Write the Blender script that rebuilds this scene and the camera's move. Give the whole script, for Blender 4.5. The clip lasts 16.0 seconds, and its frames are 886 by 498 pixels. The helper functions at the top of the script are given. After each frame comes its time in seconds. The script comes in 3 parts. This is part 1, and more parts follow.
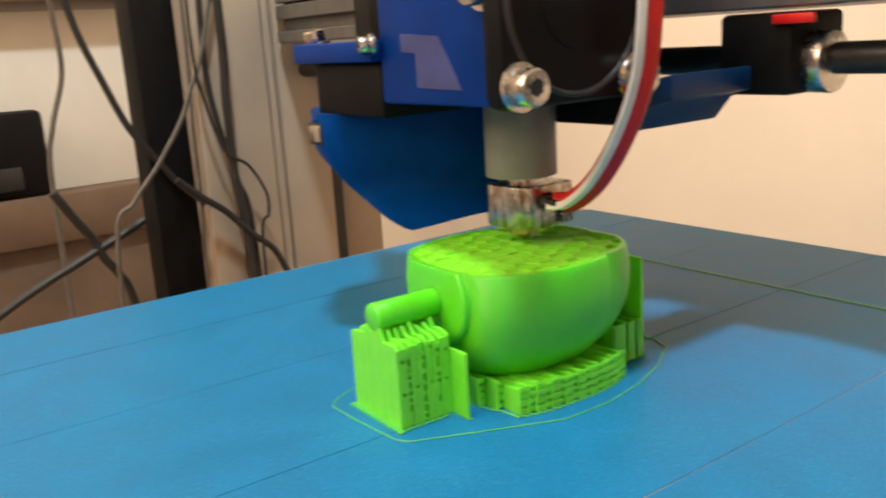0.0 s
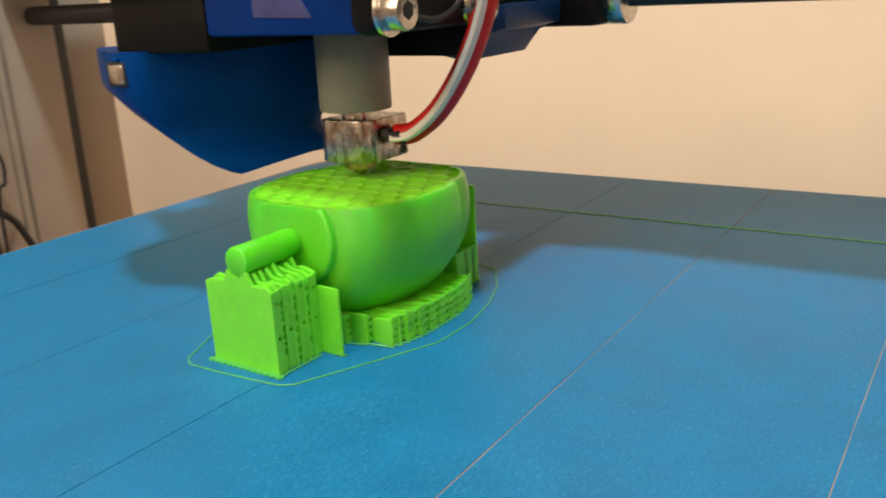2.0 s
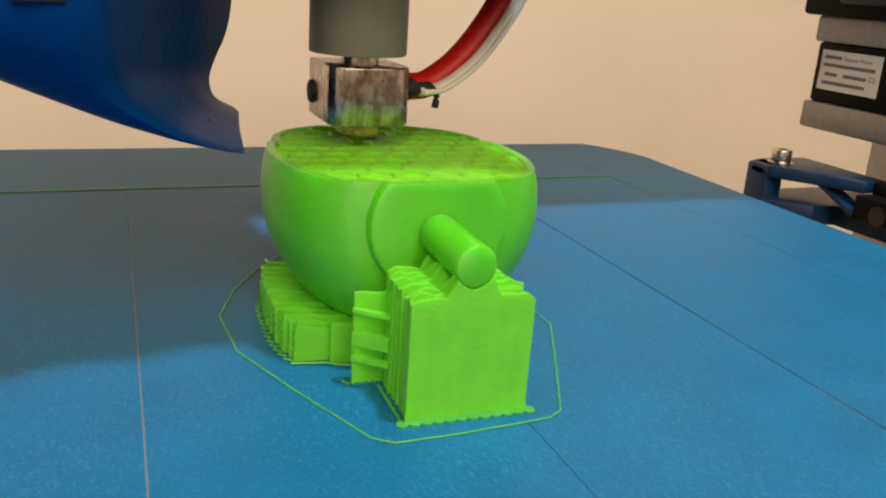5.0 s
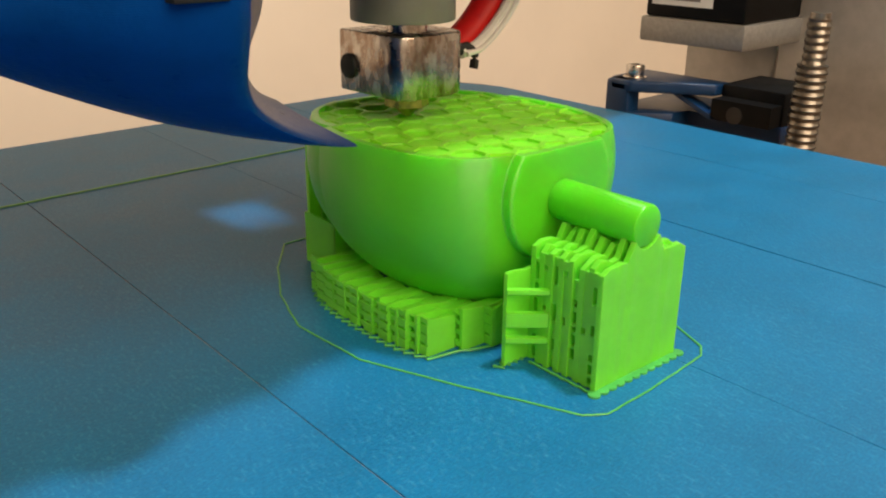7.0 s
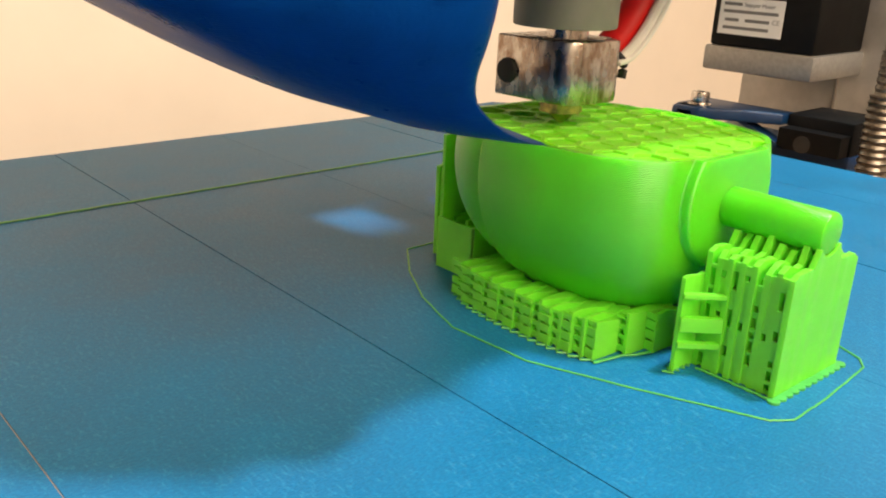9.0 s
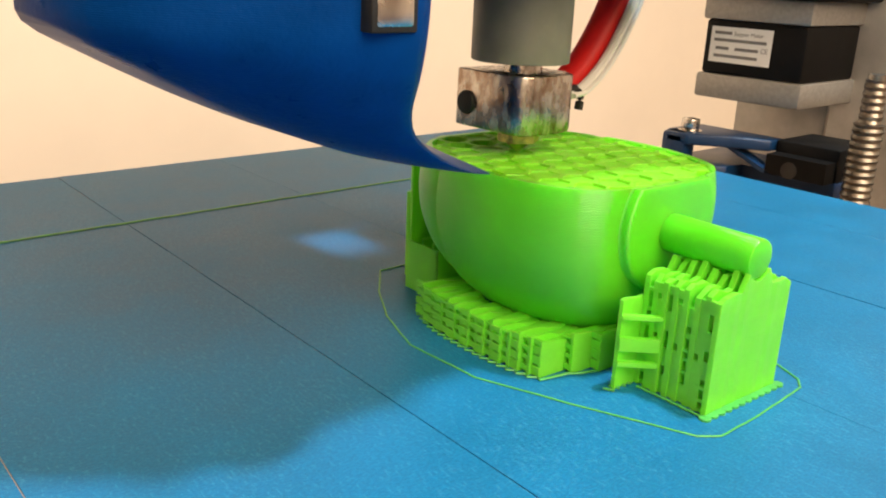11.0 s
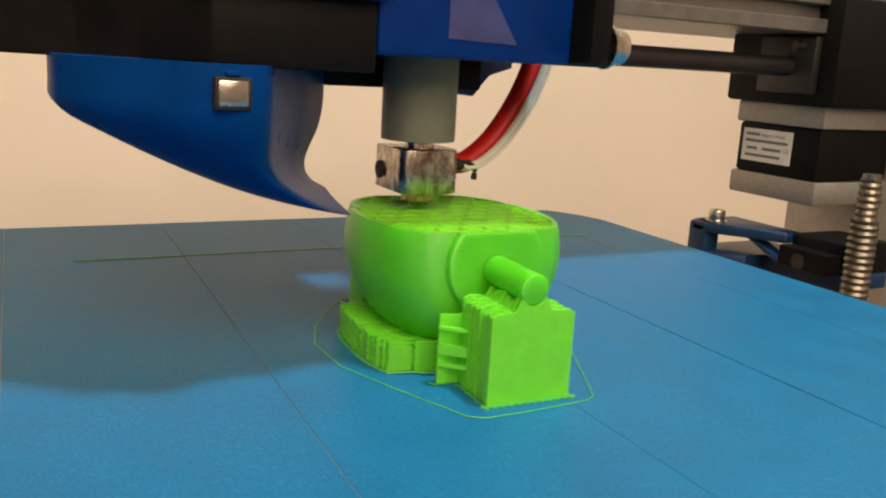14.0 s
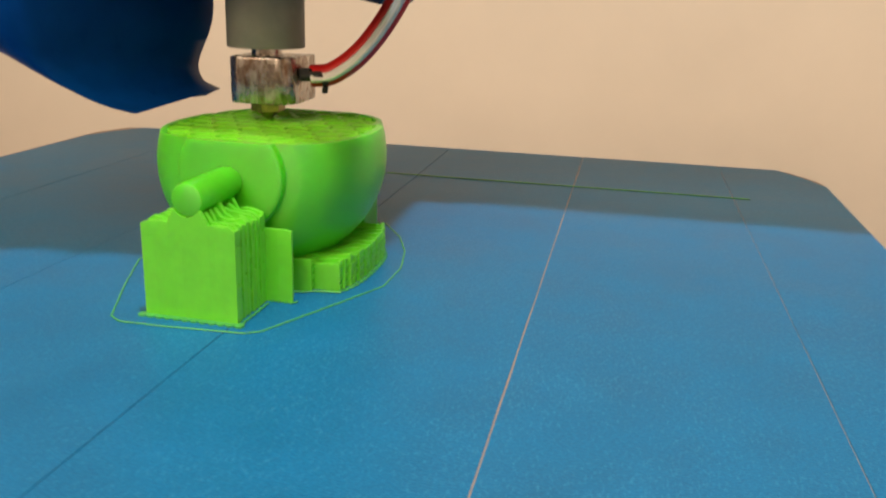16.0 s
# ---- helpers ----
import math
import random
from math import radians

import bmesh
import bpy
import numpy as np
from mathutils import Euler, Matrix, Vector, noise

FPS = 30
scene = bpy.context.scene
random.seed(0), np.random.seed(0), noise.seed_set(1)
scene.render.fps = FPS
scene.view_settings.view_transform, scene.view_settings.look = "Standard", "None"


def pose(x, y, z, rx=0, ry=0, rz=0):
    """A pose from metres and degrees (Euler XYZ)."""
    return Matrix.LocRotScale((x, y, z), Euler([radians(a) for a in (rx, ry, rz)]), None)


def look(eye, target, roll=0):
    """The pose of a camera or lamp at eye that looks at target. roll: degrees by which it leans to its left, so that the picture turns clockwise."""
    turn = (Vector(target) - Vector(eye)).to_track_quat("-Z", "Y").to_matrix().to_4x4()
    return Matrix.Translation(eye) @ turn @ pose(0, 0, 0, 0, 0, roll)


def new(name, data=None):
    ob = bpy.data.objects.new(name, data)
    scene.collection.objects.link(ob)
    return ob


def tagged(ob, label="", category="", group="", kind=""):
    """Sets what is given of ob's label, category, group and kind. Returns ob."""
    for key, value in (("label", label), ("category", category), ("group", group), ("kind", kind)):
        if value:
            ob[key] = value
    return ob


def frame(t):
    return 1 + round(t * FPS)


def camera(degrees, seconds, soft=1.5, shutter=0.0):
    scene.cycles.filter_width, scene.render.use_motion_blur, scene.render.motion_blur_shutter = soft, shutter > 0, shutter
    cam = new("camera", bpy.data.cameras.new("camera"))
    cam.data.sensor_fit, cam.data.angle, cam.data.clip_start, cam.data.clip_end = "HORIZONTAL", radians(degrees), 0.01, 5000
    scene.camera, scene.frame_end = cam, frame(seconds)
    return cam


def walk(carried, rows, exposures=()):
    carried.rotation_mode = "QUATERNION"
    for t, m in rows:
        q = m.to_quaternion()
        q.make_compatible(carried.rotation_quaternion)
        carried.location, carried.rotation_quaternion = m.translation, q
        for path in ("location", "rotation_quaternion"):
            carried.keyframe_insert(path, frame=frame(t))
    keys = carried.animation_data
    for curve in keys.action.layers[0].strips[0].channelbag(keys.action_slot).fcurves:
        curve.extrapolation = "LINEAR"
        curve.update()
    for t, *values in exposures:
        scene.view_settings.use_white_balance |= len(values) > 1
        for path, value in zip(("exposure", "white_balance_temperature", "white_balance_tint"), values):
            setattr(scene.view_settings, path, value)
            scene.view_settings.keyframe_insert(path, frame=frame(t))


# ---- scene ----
cam = camera(54.2, 16.0, soft=2.0, shutter=0.3)
PATH = [
    (0, (0.15089, -0.09067, 0.07964), (0.03378, -0.00385, 0.04431), -3.51),
    (0.2, (0.15138, -0.08370, 0.07546), (0.03785, 0.00763, 0.03982), -3.15),
    (0.5, (0.15017, -0.08430, 0.07108), (0.04092, 0.00991, 0.02996), -2.02),
    (1, (0.14696, -0.09522, 0.07352), (0.04150, 0.00181, 0.02918), -3.35),
    (1.5, (0.14299, -0.10875, 0.07822), (0.04253, -0.00595, 0.03532), -2.92),
    (2, (0.12498, -0.11531, 0.07396), (0.04712, 0.00521, 0.03023), -2.94),
    (2.5, (0.09333, -0.12274, 0.07652), (0.03763, 0.00910, 0.03164), -2.93),
    (3, (0.06989, -0.13783, 0.07825), (0.03722, 0.00089, 0.03144), -3.98),
    (3.5, (0.02878, -0.15287, 0.07464), (0.02685, -0.01051, 0.02742), -1.75),
    (4, (-0.00328, -0.13497, 0.07185), (0.01762, 0.00611, 0.02537), -0.21),
    (4.2, (-0.01348, -0.12583, 0.06310), (0.01595, 0.01425, 0.01826), 1.33),
    (6.3, (-0.08997, -0.06478, 0.06035), (-0.00649, 0.04769, 0.00665), 1.29),
    (6.5, (-0.09428, -0.05924, 0.06233), (-0.00665, 0.05018, 0.00895), 0.87),
    (7, (-0.09716, -0.06235, 0.06327), (-0.00243, 0.04034, 0.00865), 0.54),
    (7.5, (-0.11224, -0.05652, 0.06390), (-0.01665, 0.04314, 0.00533), 0.79),
    (8, (-0.12128, -0.06135, 0.06280), (-0.02202, 0.03485, 0.00456), 1.52),
    (8.5, (-0.12364, -0.05322, 0.06071), (-0.02566, 0.04832, 0.00983), 2.47),
    (9, (-0.11839, -0.04482, 0.05834), (-0.02079, 0.05770, 0.00869), 2.70),
    (9.5, (-0.11937, -0.05297, 0.05909), (-0.02187, 0.05018, 0.01058), 2.80),
    (9.7, (-0.11593, -0.05894, 0.06027), (-0.01986, 0.04569, 0.01206), 2.33),
    (11.8, (-0.11523, -0.05333, 0.06168), (-0.02003, 0.05304, 0.01562), 2.56),
    (12, (-0.11786, -0.04959, 0.06127), (-0.01872, 0.05349, 0.01603), 3.30),
    (12.5, (-0.11604, -0.05254, 0.06308), (-0.01920, 0.05224, 0.01676), 2.82),
    (13, (-0.11558, -0.06421, 0.06328), (-0.02020, 0.04227, 0.01785), 2.75),
    (13.5, (-0.11001, -0.09543, 0.06876), (-0.02708, 0.02300, 0.02880), 1.98),
    (14, (-0.09147, -0.13303, 0.06509), (-0.02313, -0.00338, 0.03312), 3.26),
    (14.5, (-0.04727, -0.16515, 0.07020), (-0.00639, -0.02383, 0.04090), 1.64),
    (15, (-0.00776, -0.17186, 0.06359), (0.00849, -0.02742, 0.02654), 1.47),
    (15.5, (0.04334, -0.16129, 0.07366), (0.03911, -0.01747, 0.03126), 0.51),
    (16, (0.07375, -0.13758, 0.06083), (0.04667, 0.00340, 0.01735), 1.90),
]
walk(cam, [(t, look(eye, target, roll)) for t, eye, target, roll in PATH],
     exposures=[(0.0, 0.1), (0.2, -0.06), (0.5, -0.35), (1.0, -0.44), (1.5, -0.38), (2.0, -0.14), (2.5, -0.36), (3.0, -0.54), (3.5, -0.5), (4.2, -0.52), (6.3, -0.18), (7.0, -0.18), (7.5, -0.02), (8.5, 0.26), (9.0, 0.32),
                (9.7, 0.36), (12.0, 0.3), (13.0, 0.1), (13.5, -0.18), (14.0, -0.28), (14.5, -0.25), (15.0, -0.48), (15.5, -0.43), (16.0, -0.4)])

# ---- light ----
world = bpy.data.worlds.new("world")
scene.world = world
world.use_nodes = True
world.node_tree.nodes["Background"].inputs[0].default_value = (1.0, 0.78, 0.58, 1)
world.node_tree.nodes["Background"].inputs[1].default_value = 0.25


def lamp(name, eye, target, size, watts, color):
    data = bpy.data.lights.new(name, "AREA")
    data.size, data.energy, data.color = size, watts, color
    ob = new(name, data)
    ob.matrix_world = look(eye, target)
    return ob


lamp("bench_lamp", (0.22, -0.14, 1.25), (0.0, 0.05, 0.0), 0.10, 13.0, (0.84, 1.0, 1.05))
# Unseen broad warm fill, added behind the camera to brighten upright faces and the wall.
lamp("warm_fill", (-0.3, -1.25, 1.25), (0.0, 0.3, 0.05), 1.5, 47.0, (1.0, 0.76, 0.53))

# ---- helpers ----
U = 0.01
rnd = random.Random(7)


def material(name, color, rough=0.5, metal=0.0, vary=0.15, scale=300.0, bump=0.1, bump_scale=1500.0,
             spec=0.5, sss=0.0, layers=0.0, layer_axis="Z", sheen=0.0, second=None, stretch=None, speckle=0.0, drip=None, flecks=None, groove=0.0):
    m = bpy.data.materials.new(name)
    m.use_nodes = True
    nt = m.node_tree
    b = nt.nodes["Principled BSDF"]
    link = nt.links.new
    tc = nt.nodes.new("ShaderNodeTexCoord")
    n1 = nt.nodes.new("ShaderNodeTexNoise")
    n1.inputs["Scale"].default_value = scale
    n1.inputs["Detail"].default_value = 5
    n1.inputs["Roughness"].default_value = 0.6
    if drip:
        dm = nt.nodes.new("ShaderNodeMapping")
        dm.inputs["Scale"].default_value = drip
        link(tc.outputs["Object"], dm.inputs["Vector"])
        link(dm.outputs["Vector"], n1.inputs["Vector"])
    else:
        link(tc.outputs["Object"], n1.inputs["Vector"])
    ramp = nt.nodes.new("ShaderNodeValToRGB")
    lo = second or [max(0.0, c * (1 - vary)) for c in color]
    hi = [min(1.0, c * (1 + vary)) for c in color]
    ramp.color_ramp.elements[0].position, ramp.color_ramp.elements[1].position = 0.32, 0.68
    ramp.color_ramp.elements[0].color, ramp.color_ramp.elements[1].color = (*lo, 1), (*hi, 1)
    link(n1.outputs["Fac"], ramp.inputs["Fac"])
    link(ramp.outputs["Color"], b.inputs["Base Color"])
    rr = nt.nodes.new("ShaderNodeMapRange")
    rr.inputs["To Min"].default_value, rr.inputs["To Max"].default_value = max(0.02, rough - 0.1), min(1.0, rough + 0.1)
    link(n1.outputs["Fac"], rr.inputs["Value"])
    link(rr.outputs["Result"], b.inputs["Roughness"])
    b.inputs["Metallic"].default_value = metal
    b.inputs["Specular IOR Level"].default_value = spec
    if sss:
        b.inputs["Subsurface Weight"].default_value = sss
        b.inputs["Subsurface Radius"].default_value = (0.6, 1.0, 0.2)
        b.inputs["Subsurface Scale"].default_value = 0.0055
    if groove:
        # printed layers spread the gloss up and down
        tn = nt.nodes.new("ShaderNodeTangent")
        tn.direction_type, tn.axis = "RADIAL", "Z"
        link(tn.outputs["Tangent"], b.inputs["Tangent"])
        b.inputs["Anisotropic"].default_value = groove
        b.inputs["Anisotropic Rotation"].default_value = 0.25
    if sheen:
        b.inputs["Sheen Weight"].default_value = sheen
        b.inputs["Sheen Roughness"].default_value = 0.5
    if bump or layers:
        n2 = nt.nodes.new("ShaderNodeTexNoise")
        n2.inputs["Scale"].default_value = bump_scale
        n2.inputs["Detail"].default_value = 3
        if stretch:
            mp = nt.nodes.new("ShaderNodeMapping")
            mp.inputs["Scale"].default_value = stretch
            mp.inputs["Rotation"].default_value = (0, 0, 0.25)
            link(tc.outputs["Object"], mp.inputs["Vector"])
            link(mp.outputs["Vector"], n2.inputs["Vector"])
        else:
            link(tc.outputs["Object"], n2.inputs["Vector"])
        if speckle:
            mx = nt.nodes.new("ShaderNodeMix")
            mx.data_type, mx.blend_type = "RGBA", "MULTIPLY"
            mx.inputs["Factor"].default_value = speckle
            rp = nt.nodes.new("ShaderNodeValToRGB")
            rp.color_ramp.elements[0].position, rp.color_ramp.elements[1].position = 0.36, 0.62
            rp.color_ramp.elements[0].color, rp.color_ramp.elements[1].color = (0.35, 0.42, 0.5, 1), (1, 1, 1, 1)
            link(n2.outputs["Fac"], rp.inputs["Fac"])
            link(ramp.outputs["Color"], mx.inputs["A"])
            link(rp.outputs["Color"], mx.inputs["B"])
            link(mx.outputs["Result"], b.inputs["Base Color"])
        if flecks:
            # pale scuffed fibres on top of the base colour
            fm = nt.nodes.new("ShaderNodeMapping")
            fm.inputs["Scale"].default_value = (1.0, 0.35, 1.0)
            fm.inputs["Rotation"].default_value = (0, 0, -0.5)
            link(tc.outputs["Object"], fm.inputs["Vector"])
            n3 = nt.nodes.new("ShaderNodeTexNoise")
            n3.inputs["Scale"].default_value = 1700
            n3.inputs["Detail"].default_value = 4
            n3.inputs["Roughness"].default_value = 0.7
            link(fm.outputs["Vector"], n3.inputs["Vector"])
            n4 = nt.nodes.new("ShaderNodeTexNoise")
            n4.inputs["Scale"].default_value = 45
            link(tc.outputs["Object"], n4.inputs["Vector"])
            ad = nt.nodes.new("ShaderNodeMath")
            ad.operation = "MULTIPLY_ADD"
            ad.inputs[1].default_value = 0.15
            link(n4.outputs["Fac"], ad.inputs[0])
            link(n3.outputs["Fac"], ad.inputs[2])
            fr = nt.nodes.new("ShaderNodeMapRange")
            fr.inputs["From Min"].default_value, fr.inputs["From Max"].default_value = 0.60, 0.80
            fr.inputs["To Min"].default_value, fr.inputs["To Max"].default_value = 0.0, 0.42
            link(ad.outputs["Value"], fr.inputs["Value"])
            fx = nt.nodes.new("ShaderNodeMix")
            fx.data_type = "RGBA"
            link(fr.outputs["Result"], fx.inputs["Factor"])
            link(b.inputs["Base Color"].links[0].from_socket, fx.inputs["A"])
            fx.inputs["B"].default_value = (*flecks, 1)
            link(fx.outputs["Result"], b.inputs["Base Color"])
        bp = nt.nodes.new("ShaderNodeBump")
        bp.inputs["Strength"].default_value = bump
        bp.inputs["Distance"].default_value = 0.0002
        link(n2.outputs["Fac"], bp.inputs["Height"])
        last = bp
        if layers:
            w = nt.nodes.new("ShaderNodeTexWave")
            w.bands_direction = layer_axis
            w.inputs["Scale"].default_value = 1300
            w.inputs["Distortion"].default_value = 6.0
            w.inputs["Detail"].default_value = 4
            w.inputs["Detail Scale"].default_value = 0.6
            link(tc.outputs["Object"], w.inputs["Vector"])
            b2 = nt.nodes.new("ShaderNodeBump")
            b2.inputs["Strength"].default_value = layers
            b2.inputs["Distance"].default_value = 0.0001
            link(w.outputs["Fac"], b2.inputs["Height"])
            link(bp.outputs["Normal"], b2.inputs["Normal"])
            last = b2
        link(last.outputs["Normal"], b.inputs["Normal"])
    return m


M_GREEN = material("green_plastic", (0.105, 0.63, 0.012), 0.34, vary=0.06, scale=110, bump=0.2, bump_scale=400, sss=0.85, layers=0.35, spec=0.75, groove=0.8, stretch=(0.35, 0.35, 3.0))
M_SUPPORT = material("pale_green_support", (0.165, 0.80, 0.035), 0.4, vary=0.06, scale=200, bump=0.35, bump_scale=500, sss=0.35, layers=0.3, stretch=(0.4, 0.4, 3.0))
M_INFILL = material("green_infill", (0.20, 0.80, 0.022), 0.45, spec=0.3, vary=0.06, scale=400, bump=0.3, bump_scale=1200, sss=0.5, layers=0.1)
M_LINE = material("green_filament", (0.075, 0.44, 0.085), 0.4, vary=0.15, scale=300, sss=0.2)
M_PURGE = material("dark_green_filament", (0.04, 0.27, 0.03), 0.5, vary=0.3, scale=300)
M_TAPE = material("blue_crepe_tape", (0.003, 0.165, 0.37), 0.5, vary=0.1, scale=60, bump=0.3, bump_scale=3000, spec=0.36, stretch=(0.5, 1.0, 1.0), speckle=0.4, flecks=(0.07, 0.34, 0.56))
M_PLATE = material("bed_plate", (0.36, 0.26, 0.21), 0.5, vary=0.1, scale=100)
M_BLUE = material("blue_print_plastic", (0.001, 0.030, 0.20), 0.42, spec=0.12, vary=0.14, scale=120, bump=0.15, bump_scale=700, layers=0.2)
M_VIOLET = material("pale_violet", (0.045, 0.055, 0.17), 0.45, spec=0.3, vary=0.2, scale=150, bump=0.2, bump_scale=900)
M_SHELF = material("dull_brown_wood", (0.12, 0.075, 0.048), 0.55, vary=0.3, scale=14, bump=0.1, bump_scale=80)
M_DUCT = material("glossy_blue_plastic", (0.001, 0.045, 0.22), 0.3, spec=0.04, vary=0.12, scale=100, bump=0.4, bump_scale=900, layers=0.2)
# A darker copy of the blue plastic; the bracket's shade is put into it.
M_BLUE_DIM = material("dimmed_blue_plastic", (0.003, 0.032, 0.105), 0.4, vary=0.15, scale=120, bump=0.15, bump_scale=700, layers=0.2)
M_SCREW = material("dark_steel", (0.30, 0.275, 0.24), 0.38, metal=1.0, vary=0.3, scale=500, bump=0.1)
M_BLACK = material("black_plastic", (0.0045, 0.0043, 0.0045), 0.55, spec=0.16, vary=0.3, scale=200, bump=0.1)
M_BLACKMETAL = material("black_painted_metal", (0.018, 0.017, 0.017), 0.4, vary=0.3, scale=150, bump=0.1)
M_STEEL = material("steel", (0.62, 0.58, 0.54), 0.26, metal=1.0, vary=0.12, scale=500, bump=0.05)
M_BLOCK = material("scorched_aluminium", (0.62, 0.60, 0.56), 0.27, metal=1.0, vary=0.1, scale=330, bump=0.35, bump_scale=700, second=(0.20, 0.11, 0.06), drip=(1.5, 1.5, 0.8))
M_ALU = material("brushed_aluminium", (0.46, 0.45, 0.43), 0.45, metal=0.35, vary=0.08, scale=200, bump=0.1)
M_CASTALU = material("cast_aluminium", (0.33, 0.32, 0.30), 0.5, metal=0.6, vary=0.12, scale=600, bump=0.4, bump_scale=1500)
M_RAIL = material("anodised_rail", (0.22, 0.21, 0.20), 0.4, metal=0.7, vary=0.12, scale=200, bump=0.1)
M_PEEK = material("grey_insulator", (0.20, 0.185, 0.15), 0.5, vary=0.1, scale=200)
M_RED = material("red_sleeve", (0.58, 0.010, 0.008), 0.45, vary=0.15, scale=200)
M_WHITE = material("white_wire", (0.70, 0.68, 0.64), 0.45, vary=0.08, scale=200)
M_LABEL = material("white_label", (0.78, 0.77, 0.74), 0.5, vary=0.05, scale=200, bump=0)
M_INK = material("label_ink", (0.17, 0.165, 0.16), 0.6, vary=0.1, scale=200, bump=0)
M_WALL = material("cream_wall", (0.78, 0.68, 0.56), 0.85, vary=0.04, scale=6, bump=0.1, bump_scale=120)
M_WALL2 = material("white_wall", (0.74, 0.68, 0.60), 0.85, vary=0.04, scale=6, bump=0.1, bump_scale=120)
M_WOOD = material("brown_wood", (0.22, 0.12, 0.06), 0.5, vary=0.3, scale=18, bump=0.1, bump_scale=80)
M_GREYBOARD = material("grey_panel", (0.43, 0.345, 0.265), 0.5, vary=0.1, scale=14, bump=0.05, bump_scale=200)
M_PAPER = material("white_paper", (0.75, 0.70, 0.62), 0.8, vary=0.04, scale=20)
M_CABLE = material("black_cable", (0.02, 0.018, 0.017), 0.5, vary=0.2, scale=200)
M_CABLEGREY = material("grey_cable", (0.10, 0.085, 0.07), 0.5, vary=0.2, scale=200)
# For dark fittings, and for shade put into solid sockets and pockets.
M_DARK = material("near_black", (0.01, 0.01, 0.01), 0.7, vary=0.2, scale=200)
M_BRASS = material("brass_nozzle", (0.55, 0.42, 0.18), 0.35, metal=1.0, vary=0.2, scale=400, second=(0.10, 0.12, 0.08))


def mesh_of(name, bm, mat, smooth=None):
    """Turns a bmesh in centimetres into a mesh in metres."""
    bmesh.ops.scale(bm, vec=(U, U, U), verts=bm.verts)
    bmesh.ops.recalc_face_normals(bm, faces=bm.faces)
    me = bpy.data.meshes.new(name)
    bm.to_mesh(me)
    bm.free()
    me.materials.append(mat)
    if smooth is not None:
        me.shade_smooth()
        me.set_sharp_from_angle(angle=radians(smooth))
    return me


def part(name, bm, mat, parent=None, label="", smooth=35):
    ob = new(name, mesh_of(name, bm, mat, smooth))
    if parent:
        ob.parent = parent
    if label:
        ob["label"] = label
    return ob


def thing(name, label, category, at=(0, 0, 0), group="", kind=""):
    ob = new(name)
    ob.empty_display_size = 0.005
    ob.location = Vector(at) * U
    return tagged(ob, label, category, group, kind)


def add_box(bm, lo, hi, bevel=0.0, seg=2):
    r = bmesh.ops.create_cube(bm, size=1)
    vs = r["verts"]
    for v in vs:
        v.co = Vector([lo[i] + (v.co[i] + 0.5) * (hi[i] - lo[i]) for i in range(3)])
    if bevel:
        es = list({e for v in vs for e in v.link_edges})
        bmesh.ops.bevel(bm, geom=es, offset=bevel, segments=seg, affect="EDGES", profile=0.5)
    return bm


def box(lo, hi, bevel=0.0, seg=2):
    return add_box(bmesh.new(), lo, hi, bevel, seg)


def add_cyl(bm, a, b, r, r2=None, n=32, bevel=0.0, caps=True):
    a, b = Vector(a), Vector(b)
    d = b - a
    res = bmesh.ops.create_cone(bm, cap_ends=caps, segments=n, radius1=r, radius2=r if r2 is None else r2, depth=d.length)
    m = Matrix.Translation((a + b) / 2) @ d.to_track_quat("Z", "Y").to_matrix().to_4x4()
    bmesh.ops.transform(bm, matrix=m, verts=res["verts"])
    if bevel:
        es = [e for e in {e for v in res["verts"] for e in v.link_edges} if len(e.link_faces) == 2 and e.calc_face_angle(0) > 1.0]
        bmesh.ops.bevel(bm, geom=es, offset=bevel, segments=2, affect="EDGES", profile=0.5)
    return bm


def cyl(a, b, r, r2=None, n=32, bevel=0.0, caps=True):
    return add_cyl(bmesh.new(), a, b, r, r2, n, bevel, caps)


def spline(points, n=8):
    """Smooth points through the given ones."""
    p = [Vector(q) for q in points]
    p = [p[0] * 2 - p[1]] + p + [p[-1] * 2 - p[-2]]
    out = []
    for i in range(1, len(p) - 2):
        for k in range(n):
            t = k / n
            out.append(0.5 * ((2 * p[i]) + (p[i + 1] - p[i - 1]) * t + (2 * p[i - 1] - 5 * p[i] + 4 * p[i + 1] - p[i + 2]) * t * t
                              + (3 * p[i] - p[i - 1] - 3 * p[i + 1] + p[i + 2]) * t ** 3))
    out.append(p[-2])
    return out


def sweep(points, w, h=None, n=10, up=(0, 0, 1), closed=False):
    """A tube of elliptic section along a line."""
    h = h or w
    bm = bmesh.new()
    rings = []
    pts = [Vector(q) for q in points]
    for i, q in enumerate(pts):
        if closed:
            d = pts[(i + 1) % len(pts)] - pts[i - 1]
        else:
            d = pts[min(i + 1, len(pts) - 1)] - pts[max(i - 1, 0)]
        d.normalize()
        s = d.cross(Vector(up))
        if s.length < 1e-4:
            s = d.cross(Vector((0, 1, 0)))
        s.normalize()
        u = s.cross(d)
        rings.append([bm.verts.new(q + s * w * math.cos(2 * math.pi * k / n) + u * h * math.sin(2 * math.pi * k / n)) for k in range(n)])
    m = len(rings)
    for i in range(m if closed else m - 1):
        a, b = rings[i], rings[(i + 1) % m]
        for k in range(n):
            bm.faces.new((a[k], a[(k + 1) % n], b[(k + 1) % n], b[k]))
    if not closed:
        bm.faces.new(rings[0])
        bm.faces.new(rings[-1])
    return bm


